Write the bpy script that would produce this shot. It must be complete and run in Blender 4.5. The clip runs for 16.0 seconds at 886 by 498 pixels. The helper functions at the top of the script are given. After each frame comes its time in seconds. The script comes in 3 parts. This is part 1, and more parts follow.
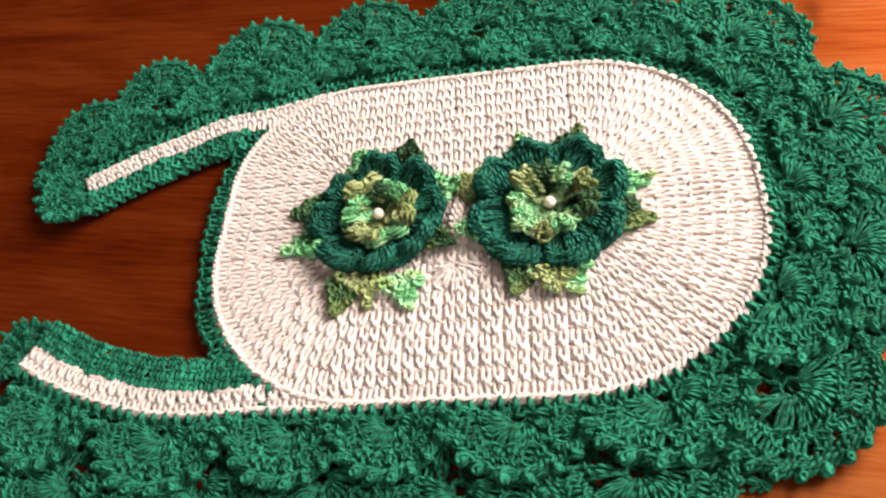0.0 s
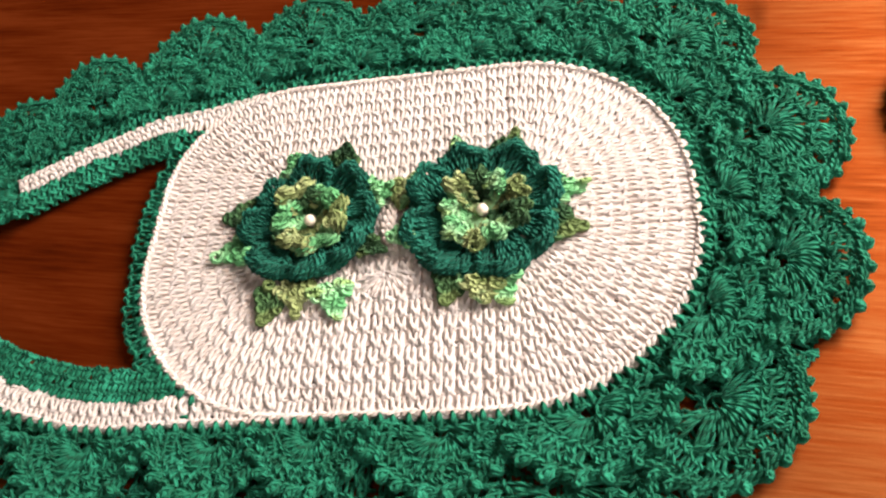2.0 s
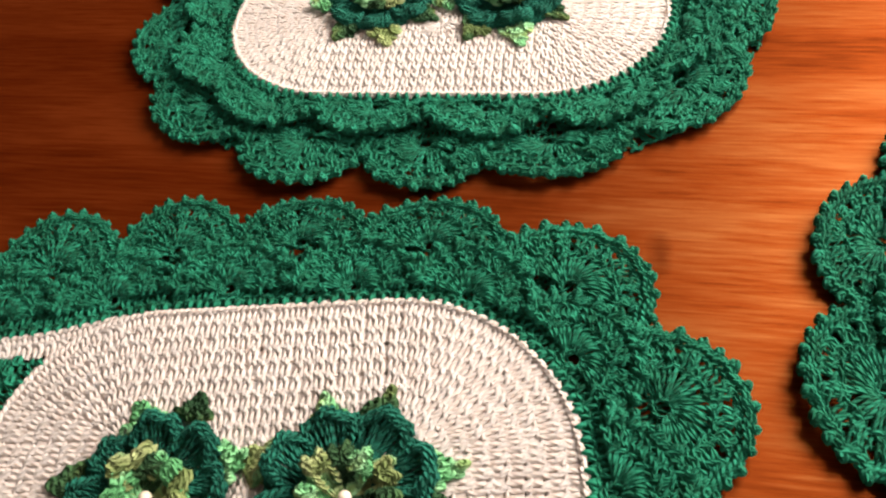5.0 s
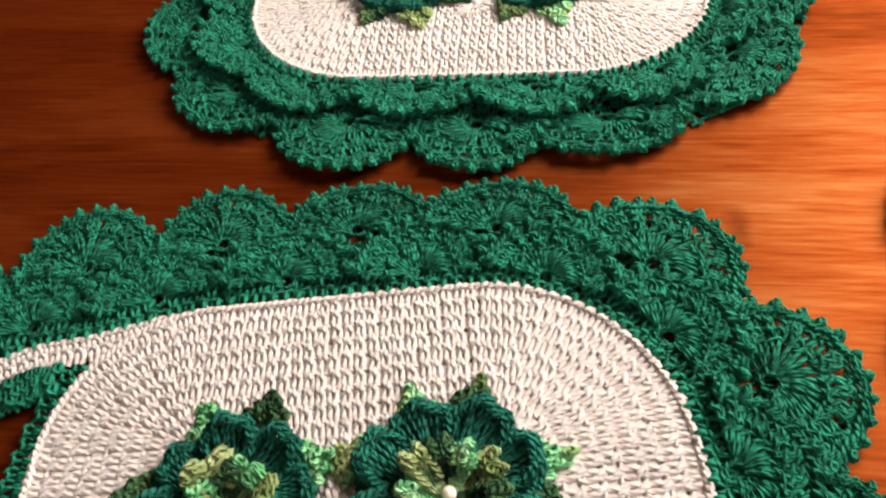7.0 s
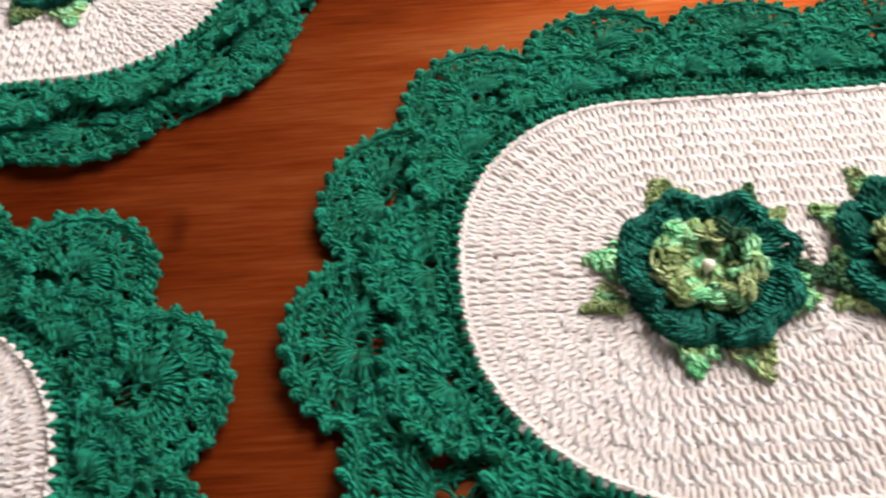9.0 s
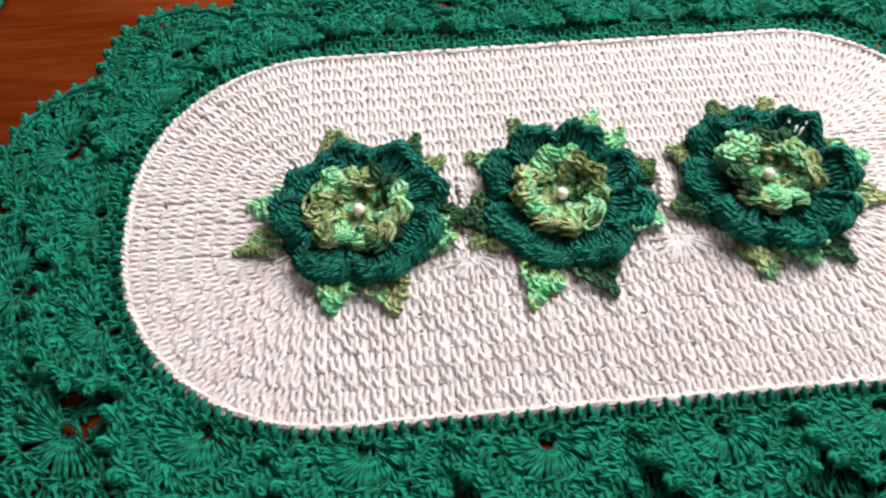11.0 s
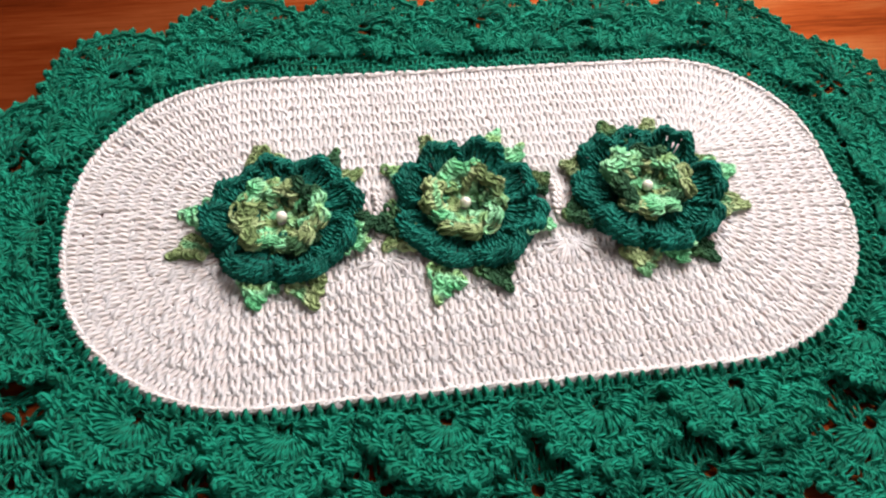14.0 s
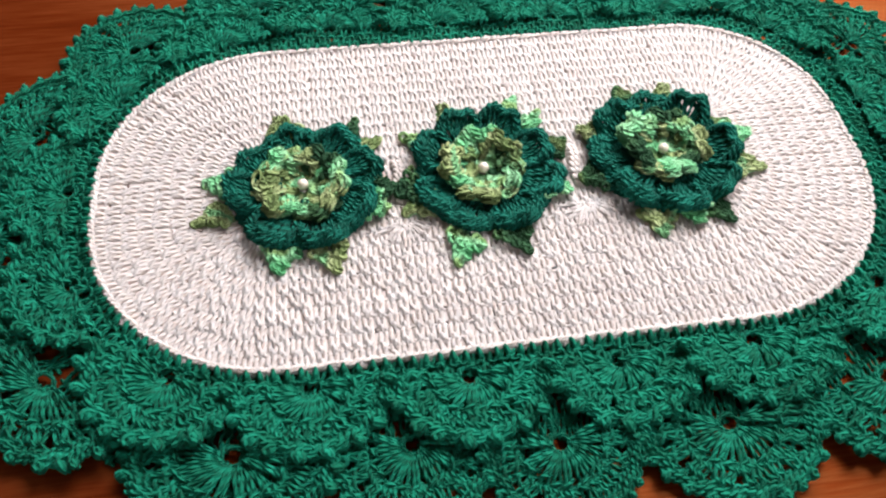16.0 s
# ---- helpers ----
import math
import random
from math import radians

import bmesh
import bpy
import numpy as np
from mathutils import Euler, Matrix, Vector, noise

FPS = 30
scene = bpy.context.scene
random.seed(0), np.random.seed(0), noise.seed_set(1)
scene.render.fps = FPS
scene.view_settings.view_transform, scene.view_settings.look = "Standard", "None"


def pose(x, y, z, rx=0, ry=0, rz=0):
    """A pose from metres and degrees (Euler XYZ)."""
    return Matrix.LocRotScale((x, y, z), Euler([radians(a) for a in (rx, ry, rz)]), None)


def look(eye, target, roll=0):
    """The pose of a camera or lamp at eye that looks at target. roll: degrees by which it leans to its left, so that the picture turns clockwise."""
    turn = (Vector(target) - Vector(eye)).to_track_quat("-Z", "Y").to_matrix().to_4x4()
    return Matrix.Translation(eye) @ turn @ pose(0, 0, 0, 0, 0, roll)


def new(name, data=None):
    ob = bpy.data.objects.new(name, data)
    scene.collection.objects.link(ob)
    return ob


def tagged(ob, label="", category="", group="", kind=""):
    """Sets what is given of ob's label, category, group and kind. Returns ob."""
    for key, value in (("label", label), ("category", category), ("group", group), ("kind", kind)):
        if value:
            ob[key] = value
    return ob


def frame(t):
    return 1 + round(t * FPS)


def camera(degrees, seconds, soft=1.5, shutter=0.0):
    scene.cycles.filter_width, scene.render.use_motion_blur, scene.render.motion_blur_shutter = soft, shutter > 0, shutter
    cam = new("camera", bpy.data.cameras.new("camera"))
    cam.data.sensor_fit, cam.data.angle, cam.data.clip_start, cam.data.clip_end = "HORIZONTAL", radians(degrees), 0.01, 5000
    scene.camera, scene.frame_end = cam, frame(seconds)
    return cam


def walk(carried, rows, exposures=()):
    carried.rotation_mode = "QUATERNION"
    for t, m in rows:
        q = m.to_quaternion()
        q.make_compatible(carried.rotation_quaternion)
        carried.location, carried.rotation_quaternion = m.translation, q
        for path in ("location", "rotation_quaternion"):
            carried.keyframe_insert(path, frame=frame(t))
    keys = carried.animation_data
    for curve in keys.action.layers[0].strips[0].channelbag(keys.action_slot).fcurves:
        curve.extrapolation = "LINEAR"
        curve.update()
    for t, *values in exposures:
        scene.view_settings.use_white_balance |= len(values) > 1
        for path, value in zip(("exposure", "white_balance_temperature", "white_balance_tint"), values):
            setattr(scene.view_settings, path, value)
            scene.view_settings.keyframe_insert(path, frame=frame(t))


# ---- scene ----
cam = camera(59.9, 16.0, soft=2.35, shutter=0.35)
PATH = [
    (0, (0.119, 0.158, 0.439), (-0.083, 1.314, -1.181), -20.3),
    (0.5, (0.144, 0.161, 0.437), (-0.064, 1.299, -1.194), -20.0),
    (1, (0.155, 0.157, 0.436), (-0.046, 1.285, -1.204), -20.0),
    (1.5, (0.157, 0.16, 0.437), (-0.033, 1.284, -1.206), -19.8),
    (2, (0.16, 0.172, 0.431), (-0.025, 1.293, -1.215), -19.8),
    (2.5, (0.173, 0.183, 0.429), (-0.002, 1.303, -1.218), -19.5),
    (3, (0.191, 0.204, 0.43), (0.028, 1.326, -1.218), -19.0),
    (3.5, (0.211, 0.221, 0.43), (0.065, 1.364, -1.204), -17.6),
    (4, (0.219, 0.248, 0.426), (0.086, 1.414, -1.193), -16.1),
    (4.5, (0.231, 0.277, 0.444), (0.165, 1.488, -1.147), -12.2),
    (4.7, (0.234, 0.293, 0.447), (0.189, 1.52, -1.132), -11.7),
    (6.8, (0.146, 0.326, 0.42), (0.269, 1.584, -1.13), -8.5),
    (7, (0.146, 0.322, 0.419), (0.26, 1.567, -1.142), -8.8),
    (7.5, (0.193, 0.314, 0.415), (0.316, 1.523, -1.174), -8.9),
    (8, (0.283, 0.3, 0.422), (0.452, 1.483, -1.182), -8.4),
    (8.5, (0.381, 0.279, 0.423), (0.621, 1.425, -1.199), -7.5),
    (9, (0.458, 0.253, 0.417), (0.776, 1.353, -1.223), -5.4),
    (9.5, (0.516, 0.231, 0.415), (0.862, 1.289, -1.246), -4.5),
    (10, (0.56, 0.212, 0.414), (0.943, 1.232, -1.262), -2.6),
    (10.2, (0.576, 0.201, 0.416), (0.971, 1.202, -1.27), -1.7),
    (12.3, (0.619, 0.117, 0.465), (1.174, 1.082, -1.197), 4.4),
    (12.5, (0.61, 0.115, 0.476), (1.178, 1.09, -1.175), 4.9),
    (13, (0.608, 0.117, 0.467), (1.186, 1.098, -1.176), 5.6),
    (13.5, (0.604, 0.12, 0.465), (1.192, 1.101, -1.175), 5.9),
    (14, (0.613, 0.11, 0.463), (1.208, 1.084, -1.18), 5.9),
    (14.5, (0.603, 0.111, 0.458), (1.199, 1.083, -1.185), 5.4),
    (15, (0.606, 0.108, 0.463), (1.189, 1.08, -1.185), 4.9),
    (15.5, (0.606, 0.101, 0.457), (1.17, 1.074, -1.197), 4.3),
    (16, (0.6, 0.096, 0.461), (1.155, 1.058, -1.203), 3.8),
]
walk(cam, [(t, look(eye, target, roll)) for t, eye, target, roll in PATH],
     exposures=((0.0, 0.20, 7750, 19), (3.5, -0.02, 7750, 16), (4.5, -0.16, 7900, 15), (7.0, -0.20, 7550, 14), (8.5, -0.42, 7050, 14), (9.5, -0.56, 6700, 12), (12.5, -0.67, 6500, 13), (16.0, -0.62, 6500, 13)))

# ---- light ----
world = bpy.data.worlds.new("world")
scene.world = world
world.use_nodes = True
wn = world.node_tree
sky = wn.nodes.new("ShaderNodeTexSky")
sky.sky_type, sky.sun_disc = "NISHITA", False
sky.sun_elevation, sky.sun_rotation = radians(40), radians(120)
wn.links.new(sky.outputs[0], wn.nodes["Background"].inputs[0])
wn.nodes["Background"].inputs[1].default_value = 0.10

WIN_Y, WIN_Z, WIN_W, WIN_H, WALL_E = 1.15, 1.22, 1.60, 1.35, 1.78
lamp = bpy.data.lights.new("window_and_fill_light", "AREA")
lamp.shape, lamp.size, lamp.size_y, lamp.energy, lamp.color = "RECTANGLE", WIN_W - 0.1, WIN_H - 0.1, 146, (1.0, 0.97, 0.96)
new("window_and_fill_light", lamp).matrix_world = look((WALL_E - 0.03, WIN_Y, WIN_Z), (0.45, 0.45, 0.1))
# an added fill lamp behind the camera, unseen, that softens the shading
SOUTH_X, SOUTH_Z, SOUTH_W, SOUTH_H = 0.95, 1.05, 1.5, 1.5
lamp = bpy.data.lights.new("window_and_fill_light", "AREA")
lamp.shape, lamp.size, lamp.size_y, lamp.energy, lamp.color = "RECTANGLE", SOUTH_W - 0.1, SOUTH_H - 0.1, 32, (1.0, 0.97, 0.95)
new("window_and_fill_light", lamp).matrix_world = look((SOUTH_X, -2.27, SOUTH_Z), (0.45, 0.45, 0.1))


# ---- materials ----
def nodes(name):
    m = bpy.data.materials.new(name)
    m.use_nodes = True
    t = m.node_tree
    return m, t, t.nodes["Principled BSDF"]


def node(t, kind, **sets):
    n = t.nodes.new("ShaderNode" + kind)
    for k, v in sets.items():
        if k == "op":
            n.operation = v
        else:
            n.inputs[k].default_value = v
    return n


def ramp(t, fac, stops, constant=False):
    n = t.nodes.new("ShaderNodeValToRGB")
    if constant:
        n.color_ramp.interpolation = "EASE"
    el = n.color_ramp.elements
    while len(el) < len(stops):
        el.new(0.5)
    for e, (p, c) in zip(el, stops):
        e.position, e.color = p, (*c, 1)
    t.links.new(fac, n.inputs[0])
    return n.outputs[0]


def yarn(name, stops, scale, plies=3.0, turn=150.0, depth=1.0, rough=0.9, sheen=0.01, vary=0.16, detail=2.0, soft=0.0):
    """Twisted cotton: colour by noise, plies as relief that winds round the strand."""
    m, t, b = nodes(name)
    co = t.nodes.new("ShaderNodeTexCoord")
    info = t.nodes.new("ShaderNodeObjectInfo")
    shift = node(t, "VectorMath", op="MULTIPLY_ADD")
    shift.inputs[1].default_value = (1, 1, 1)
    t.links.new(co.outputs["Object"], shift.inputs[0])
    t.links.new(info.outputs["Random"], shift.inputs[2])
    n1 = node(t, "TexNoise", Scale=scale, Detail=detail, Roughness=0.5)
    t.links.new(shift.outputs[0], n1.inputs["Vector"])
    col = ramp(t, n1.outputs[0], stops, True)
    n2 = node(t, "TexNoise", Scale=900.0, Detail=2.0)
    t.links.new(co.outputs["Object"], n2.inputs["Vector"])
    n3 = node(t, "TexNoise", Scale=14.0, Detail=2.0)
    t.links.new(shift.outputs[0], n3.inputs["Vector"])
    mix = node(t, "Math", op="ADD")
    t.links.new(n2.outputs[0], mix.inputs[0])
    t.links.new(n3.outputs[0], mix.inputs[1])
    val = node(t, "MapRange")
    for i, v in ((1, 0.6), (2, 1.4), (3, 1 - vary), (4, 1 + vary)):
        val.inputs[i].default_value = v
    t.links.new(mix.outputs[0], val.inputs[0])
    hsv = node(t, "HueSaturation")
    t.links.new(col, hsv.inputs["Color"])
    t.links.new(val.outputs[0], hsv.inputs["Value"])
    t.links.new(hsv.outputs[0], b.inputs["Base Color"])
    sep = t.nodes.new("ShaderNodeSeparateXYZ")
    t.links.new(co.outputs["UV"], sep.inputs[0])
    along = node(t, "Math", op="MULTIPLY")
    along.inputs[1].default_value = turn
    t.links.new(sep.outputs[0], along.inputs[0])
    wind = node(t, "Math", op="MULTIPLY_ADD")
    wind.inputs[1].default_value = plies
    t.links.new(sep.outputs[1], wind.inputs[0])
    t.links.new(along.outputs[0], wind.inputs[2])
    two = node(t, "Math", op="MULTIPLY")
    two.inputs[1].default_value = 2 * math.pi
    t.links.new(wind.outputs[0], two.inputs[0])
    sine = node(t, "Math", op="SINE")
    t.links.new(two.outputs[0], sine.inputs[0])
    height = node(t, "Math", op="MULTIPLY_ADD")
    height.inputs[1].default_value = 0.35
    t.links.new(sine.outputs[0], height.inputs[0])
    fuzz = node(t, "Math", op="MULTIPLY")
    fuzz.inputs[1].default_value = 0.25
    t.links.new(n2.outputs[0], fuzz.inputs[0])
    t.links.new(fuzz.outputs[0], height.inputs[2])
    bump = node(t, "Bump", Strength=depth, Distance=0.0022)
    t.links.new(height.outputs[0], bump.inputs["Height"])
    t.links.new(bump.outputs[0], b.inputs["Normal"])
    b.inputs["Roughness"].default_value = rough
    b.inputs["Sheen Weight"].default_value = sheen
    b.inputs["Specular IOR Level"].default_value = 0.12
    b.inputs["Subsurface Weight"].default_value = soft
    b.inputs["Subsurface Radius"].default_value = (1.0, 0.85, 0.75)
    b.inputs["Subsurface Scale"].default_value = 0.003
    return m


GREEN = yarn("green_cotton", [(0.3, (0.0016, 0.112, 0.062)), (0.5, (0.0026, 0.164, 0.096)), (0.7, (0.005, 0.222, 0.135))], 45)
TEAL = yarn("dark_teal_cotton", [(0.3, (0.003, 0.098, 0.068)), (0.7, (0.007, 0.165, 0.116))], 40)
WHITE = yarn("ecru_cotton", [(0.3, (0.575, 0.516, 0.492)), (0.7, (0.645, 0.582, 0.558))], 30, vary=0.07, depth=0.45, soft=0.5)
LIGHT_YARN = yarn("light_green_cotton", [(0.34, (0.10, 0.40, 0.17)), (0.46, (0.19, 0.56, 0.27)), (0.58, (0.31, 0.66, 0.36)), (0.70, (0.27, 0.47, 0.18))], 60, detail=0.3, vary=0.12)
OLIVE_YARN = yarn("olive_green_cotton", [(0.34, (0.15, 0.22, 0.08)), (0.46, (0.28, 0.36, 0.15)), (0.58, (0.37, 0.45, 0.22)), (0.66, (0.20, 0.47, 0.22))], 60, detail=0.3, vary=0.12)
DARK_YARN = yarn("dark_green_cotton", [(0.34, (0.020, 0.070, 0.032)), (0.52, (0.034, 0.100, 0.044)), (0.62, (0.055, 0.14, 0.055)), (0.70, (0.12, 0.19, 0.07))], 48, detail=0.3, vary=0.12)


def wood_material():
    m, t, b = nodes("varnished_red_brown_wood")
    co = t.nodes.new("ShaderNodeTexCoord")
    mp = node(t, "Mapping")
    t.links.new(co.outputs["Object"], mp.inputs["Vector"])
    mp.inputs["Scale"].default_value = (1.6, 11.0, 1.6)
    big = node(t, "TexNoise", Scale=1.7, Detail=6.0, Roughness=0.6, Distortion=0.6)
    t.links.new(mp.outputs[0], big.inputs["Vector"])
    mp2 = node(t, "Mapping")
    t.links.new(co.outputs["Object"], mp2.inputs["Vector"])
    mp2.inputs["Scale"].default_value = (8.0, 150.0, 8.0)
    fine = node(t, "TexNoise", Scale=2.2, Detail=5.0, Roughness=0.65)
    t.links.new(mp2.outputs[0], fine.inputs["Vector"])
    mix = node(t, "Math", op="MULTIPLY_ADD")
    mix.inputs[1].default_value = 0.66
    t.links.new(fine.outputs[0], mix.inputs[0])
    t.links.new(big.outputs[0], mix.inputs[2])
    col = ramp(t, mix.outputs[0], [(0.50, (0.015, 0.0012, 0.0003)), (0.70, (0.038, 0.0038, 0.0007)), (0.86, (0.068, 0.0080, 0.0013)), (1.0, (0.098, 0.0135, 0.0024))])
    # one dark knot in the board
    kp = node(t, "Mapping")
    kp.inputs["Location"].default_value = (0.1474 * 80, -0.0783 * 38, 0)
    kp.inputs["Scale"].default_value = (80, 38, 40)
    wob = node(t, "MixRGB", Fac=0.012)
    wn1 = node(t, "TexNoise", Scale=60.0, Detail=2.0)
    t.links.new(co.outputs["Object"], wn1.inputs["Vector"])
    t.links.new(co.outputs["Object"], wob.inputs[1])
    t.links.new(wn1.outputs["Color"], wob.inputs[2])
    t.links.new(wob.outputs[0], kp.inputs["Vector"])
    ball = t.nodes.new("ShaderNodeTexGradient")
    ball.gradient_type = "SPHERICAL"
    t.links.new(kp.outputs[0], ball.inputs[0])
    knot = node(t, "MixRGB")
    knot.inputs[2].default_value = (0.012, 0.002, 0.0008, 1)
    kf = node(t, "Math", op="MULTIPLY")
    kf.inputs[1].default_value = 0.8
    t.links.new(ball.outputs[1], kf.inputs[0])
    t.links.new(kf.outputs[0], knot.inputs[0])
    t.links.new(col, knot.inputs[1])
    t.links.new(knot.outputs[0], b.inputs["Base Color"])
    b.inputs["Specular IOR Level"].default_value = 0.0
    b.inputs["Roughness"].default_value = 0.4
    gloss = t.nodes.new("ShaderNodeBsdfGlossy")
    tint = ramp(t, mix.outputs[0], [(0.54, (0.50, 0.095, 0.020)), (0.77, (0.90, 0.215, 0.050)), (1.0, (1.0, 0.42, 0.14))])
    dull = node(t, "MixRGB")
    dull.inputs[2].default_value = (0.30, 0.05, 0.012, 1)
    t.links.new(kf.outputs[0], dull.inputs[0])
    t.links.new(tint, dull.inputs[1])
    t.links.new(dull.outputs[0], gloss.inputs["Color"])
    rr = node(t, "MapRange")
    for i, v in ((1, 0.5), (2, 0.95), (3, 0.58), (4, 0.48)):
        rr.inputs[i].default_value = v
    t.links.new(mix.outputs[0], rr.inputs[0])
    t.links.new(rr.outputs[0], gloss.inputs["Roughness"])
    bump = node(t, "Bump", Strength=0.3, Distance=0.0006)
    t.links.new(fine.outputs[0], bump.inputs["Height"])
    t.links.new(bump.outputs[0], b.inputs["Normal"])
    t.links.new(bump.outputs[0], gloss.inputs["Normal"])
    both = node(t, "MixShader", Fac=0.095)
    t.links.new(b.outputs[0], both.inputs[1])
    t.links.new(gloss.outputs[0], both.inputs[2])
    t.links.new(both.outputs[0], t.nodes["Material Output"].inputs[0])
    return m


def plain(name, colour, rough=0.6, scale=20.0, vary=0.06):
    m, t, b = nodes(name)
    co = t.nodes.new("ShaderNodeTexCoord")
    n = node(t, "TexNoise", Scale=scale, Detail=4.0)
    t.links.new(co.outputs["Object"], n.inputs["Vector"])
    t.links.new(ramp(t, n.outputs[0], [(0.3, tuple(c * (1 - vary) for c in colour)), (0.7, tuple(min(1, c * (1 + vary)) for c in colour))]), b.inputs["Base Color"])
    b.inputs["Roughness"].default_value = rough
    return m


WOOD = wood_material()
PLASTER = plain("painted_plaster", (0.36, 0.33, 0.31), 0.8, 6)
# dark colour for unseen walls, so that they bounce little light
LOW_BOUNCE = plain("low_bounce_wall", (0.12, 0.095, 0.08), 0.8, 6)
FLOORING = plain("floor_tile", (0.30, 0.26, 0.22), 0.5, 4)
PEARL = plain("cream_pearl", (0.78, 0.70, 0.58), 0.18, 300, 0.03)
PEARL.node_tree.nodes["Principled BSDF"].inputs["Coat Weight"].default_value = 0.6


# ---- builders ----
def part(name, data, material, parent, label="", at=None):
    if isinstance(data, bmesh.types.BMesh):
        me = bpy.data.meshes.new(name)
        data.to_mesh(me)
        data.free()
    else:
        me = data
    if not me.materials:
        me.materials.append(material)
    ob = new(name, me)
    ob.parent = parent
    if at is not None:
        ob.matrix_basis = at
    return tagged(ob, label)


def thing(name, at, label, category, group="", kind=""):
    ob = new(name)
    ob.matrix_basis = at
    ob.empty_display_size = 0.05
    return tagged(ob, label, category, group, kind)


def box(name, lo, hi, material, label="", category="", kind="structure", bevel=0.0, parent=None):
    bm = bmesh.new()
    bmesh.ops.create_cube(bm, size=1)
    for v in bm.verts:
        v.co = [l + (c + 0.5) * (h - l) for c, l, h in zip(v.co, lo, hi)]
    if bevel:
        bmesh.ops.bevel(bm, geom=bm.edges[:], offset=bevel, segments=3, affect="EDGES")
    return tagged(part(name, bm, material, parent), label, category, "", kind)


class Strands:
    """Round strands of yarn gathered into one mesh."""

    def __init__(self):
        self.v, self.f, self.uv, self.n = [], [], [], 0

    def add(self, paths, radius, sides=5):
        p = np.asarray(paths, float)
        if p.ndim == 2:
            p = p[None]
        n, k, _ = p.shape
        r = np.broadcast_to(np.asarray(radius, float), (n, k))[..., None]
        t = np.gradient(p, axis=1)
        t /= np.linalg.norm(t, axis=2, keepdims=True) + 1e-12
        ref = np.zeros_like(t)
        ref[..., 2] = 1
        ref[np.abs(t[..., 2]) > 0.9] = (0.8, 0.6, 0)
        a = np.cross(t, ref)
        a /= np.linalg.norm(a, axis=2, keepdims=True) + 1e-12
        b = np.cross(a, t)
        ang = np.arange(sides) * 2 * np.pi / sides - np.pi / 2
        ring = p[:, :, None] + r[:, :, None] * (np.cos(ang)[:, None] * a[:, :, None] + np.sin(ang)[:, None] * b[:, :, None])
        self.v.append(ring.reshape(-1, 3))
        i, j, s = np.meshgrid(np.arange(n), np.arange(k - 1), np.arange(sides), indexing="ij")
        s2 = (s + 1) % sides
        base = self.n + i * k * sides
        f = np.stack([base + j * sides + s, base + j * sides + s2, base + (j + 1) * sides + s2, base + (j + 1) * sides + s], -1)
        self.f.append(f.reshape(-1, 4))
        length = np.concatenate([np.zeros((n, 1)), np.cumsum(np.linalg.norm(np.diff(p, axis=1), axis=2), 1)], 1)
        u0, u1 = length[i, j], length[i, j + 1]
        va, vb = s / sides, (s + 1) / sides
        self.uv.append(np.stack([np.stack([u0, va], -1), np.stack([u0, vb], -1), np.stack([u1, vb], -1), np.stack([u1, va], -1)], -2).reshape(-1, 2))
        self.n += n * k * sides

    def mesh(self, name):
        v, f, uv = np.concatenate(self.v), np.concatenate(self.f), np.concatenate(self.uv)
        me = bpy.data.meshes.new(name)
        me.vertices.add(len(v))
        me.vertices.foreach_set("co", v.astype(np.float32).ravel())
        me.loops.add(f.size)
        me.loops.foreach_set("vertex_index", f.astype(np.int32).ravel())
        me.polygons.add(len(f))
        me.polygons.foreach_set("loop_start", np.arange(0, f.size, 4, dtype=np.int32))
        me.polygons.foreach_set("use_smooth", np.ones(len(f), bool))
        me.uv_layers.new(name="UVMap").data.foreach_set("uv", uv.astype(np.float32).ravel())
        me.update()
        me.validate()
        return me


rng = np.random.default_rng(7)


def smooth(ctrl, k):
    """k points on a smooth curve through a few control points."""
    c = np.asarray(ctrl, float)
    c = np.vstack([2 * c[0] - c[1], c, 2 * c[-1] - c[-2]])
    x = np.linspace(0, len(c) - 3 - 1e-9, k)
    i = x.astype(int)
    f = (x - i)[:, None]
    a, b, d, e = c[i], c[i + 1], c[i + 2], c[i + 3]
    return 0.5 * (2 * b + (d - a) * f + (2 * a - 5 * b + 4 * d - e) * f ** 2 + (3 * b - a - 3 * d + e) * f ** 3)


def rope(line, radius, spread, pitch, per=6):
    """Two strands that wind round each other along a line."""
    p = np.asarray(line, float)
    L = np.concatenate([[0], np.cumsum(np.linalg.norm(np.diff(p, axis=0), axis=1))])
    k = max(6, int(L[-1] / pitch * per))
    s = np.linspace(0, L[-1], k)
    q = np.stack([np.interp(s, L, p[:, c]) for c in range(3)], 1)
    t = np.gradient(q, axis=0)
    t /= np.linalg.norm(t, axis=1, keepdims=True) + 1e-12
    a = np.cross(t, (0, 0, 1.0))
    a /= np.linalg.norm(a, axis=1, keepdims=True) + 1e-12
    b = np.cross(a, t)
    ph = 2 * np.pi * s / pitch
    out = [q + spread * (np.cos(ph + o)[:, None] * a + np.sin(ph + o)[:, None] * b) for o in (0, np.pi)]
    return np.stack(out)


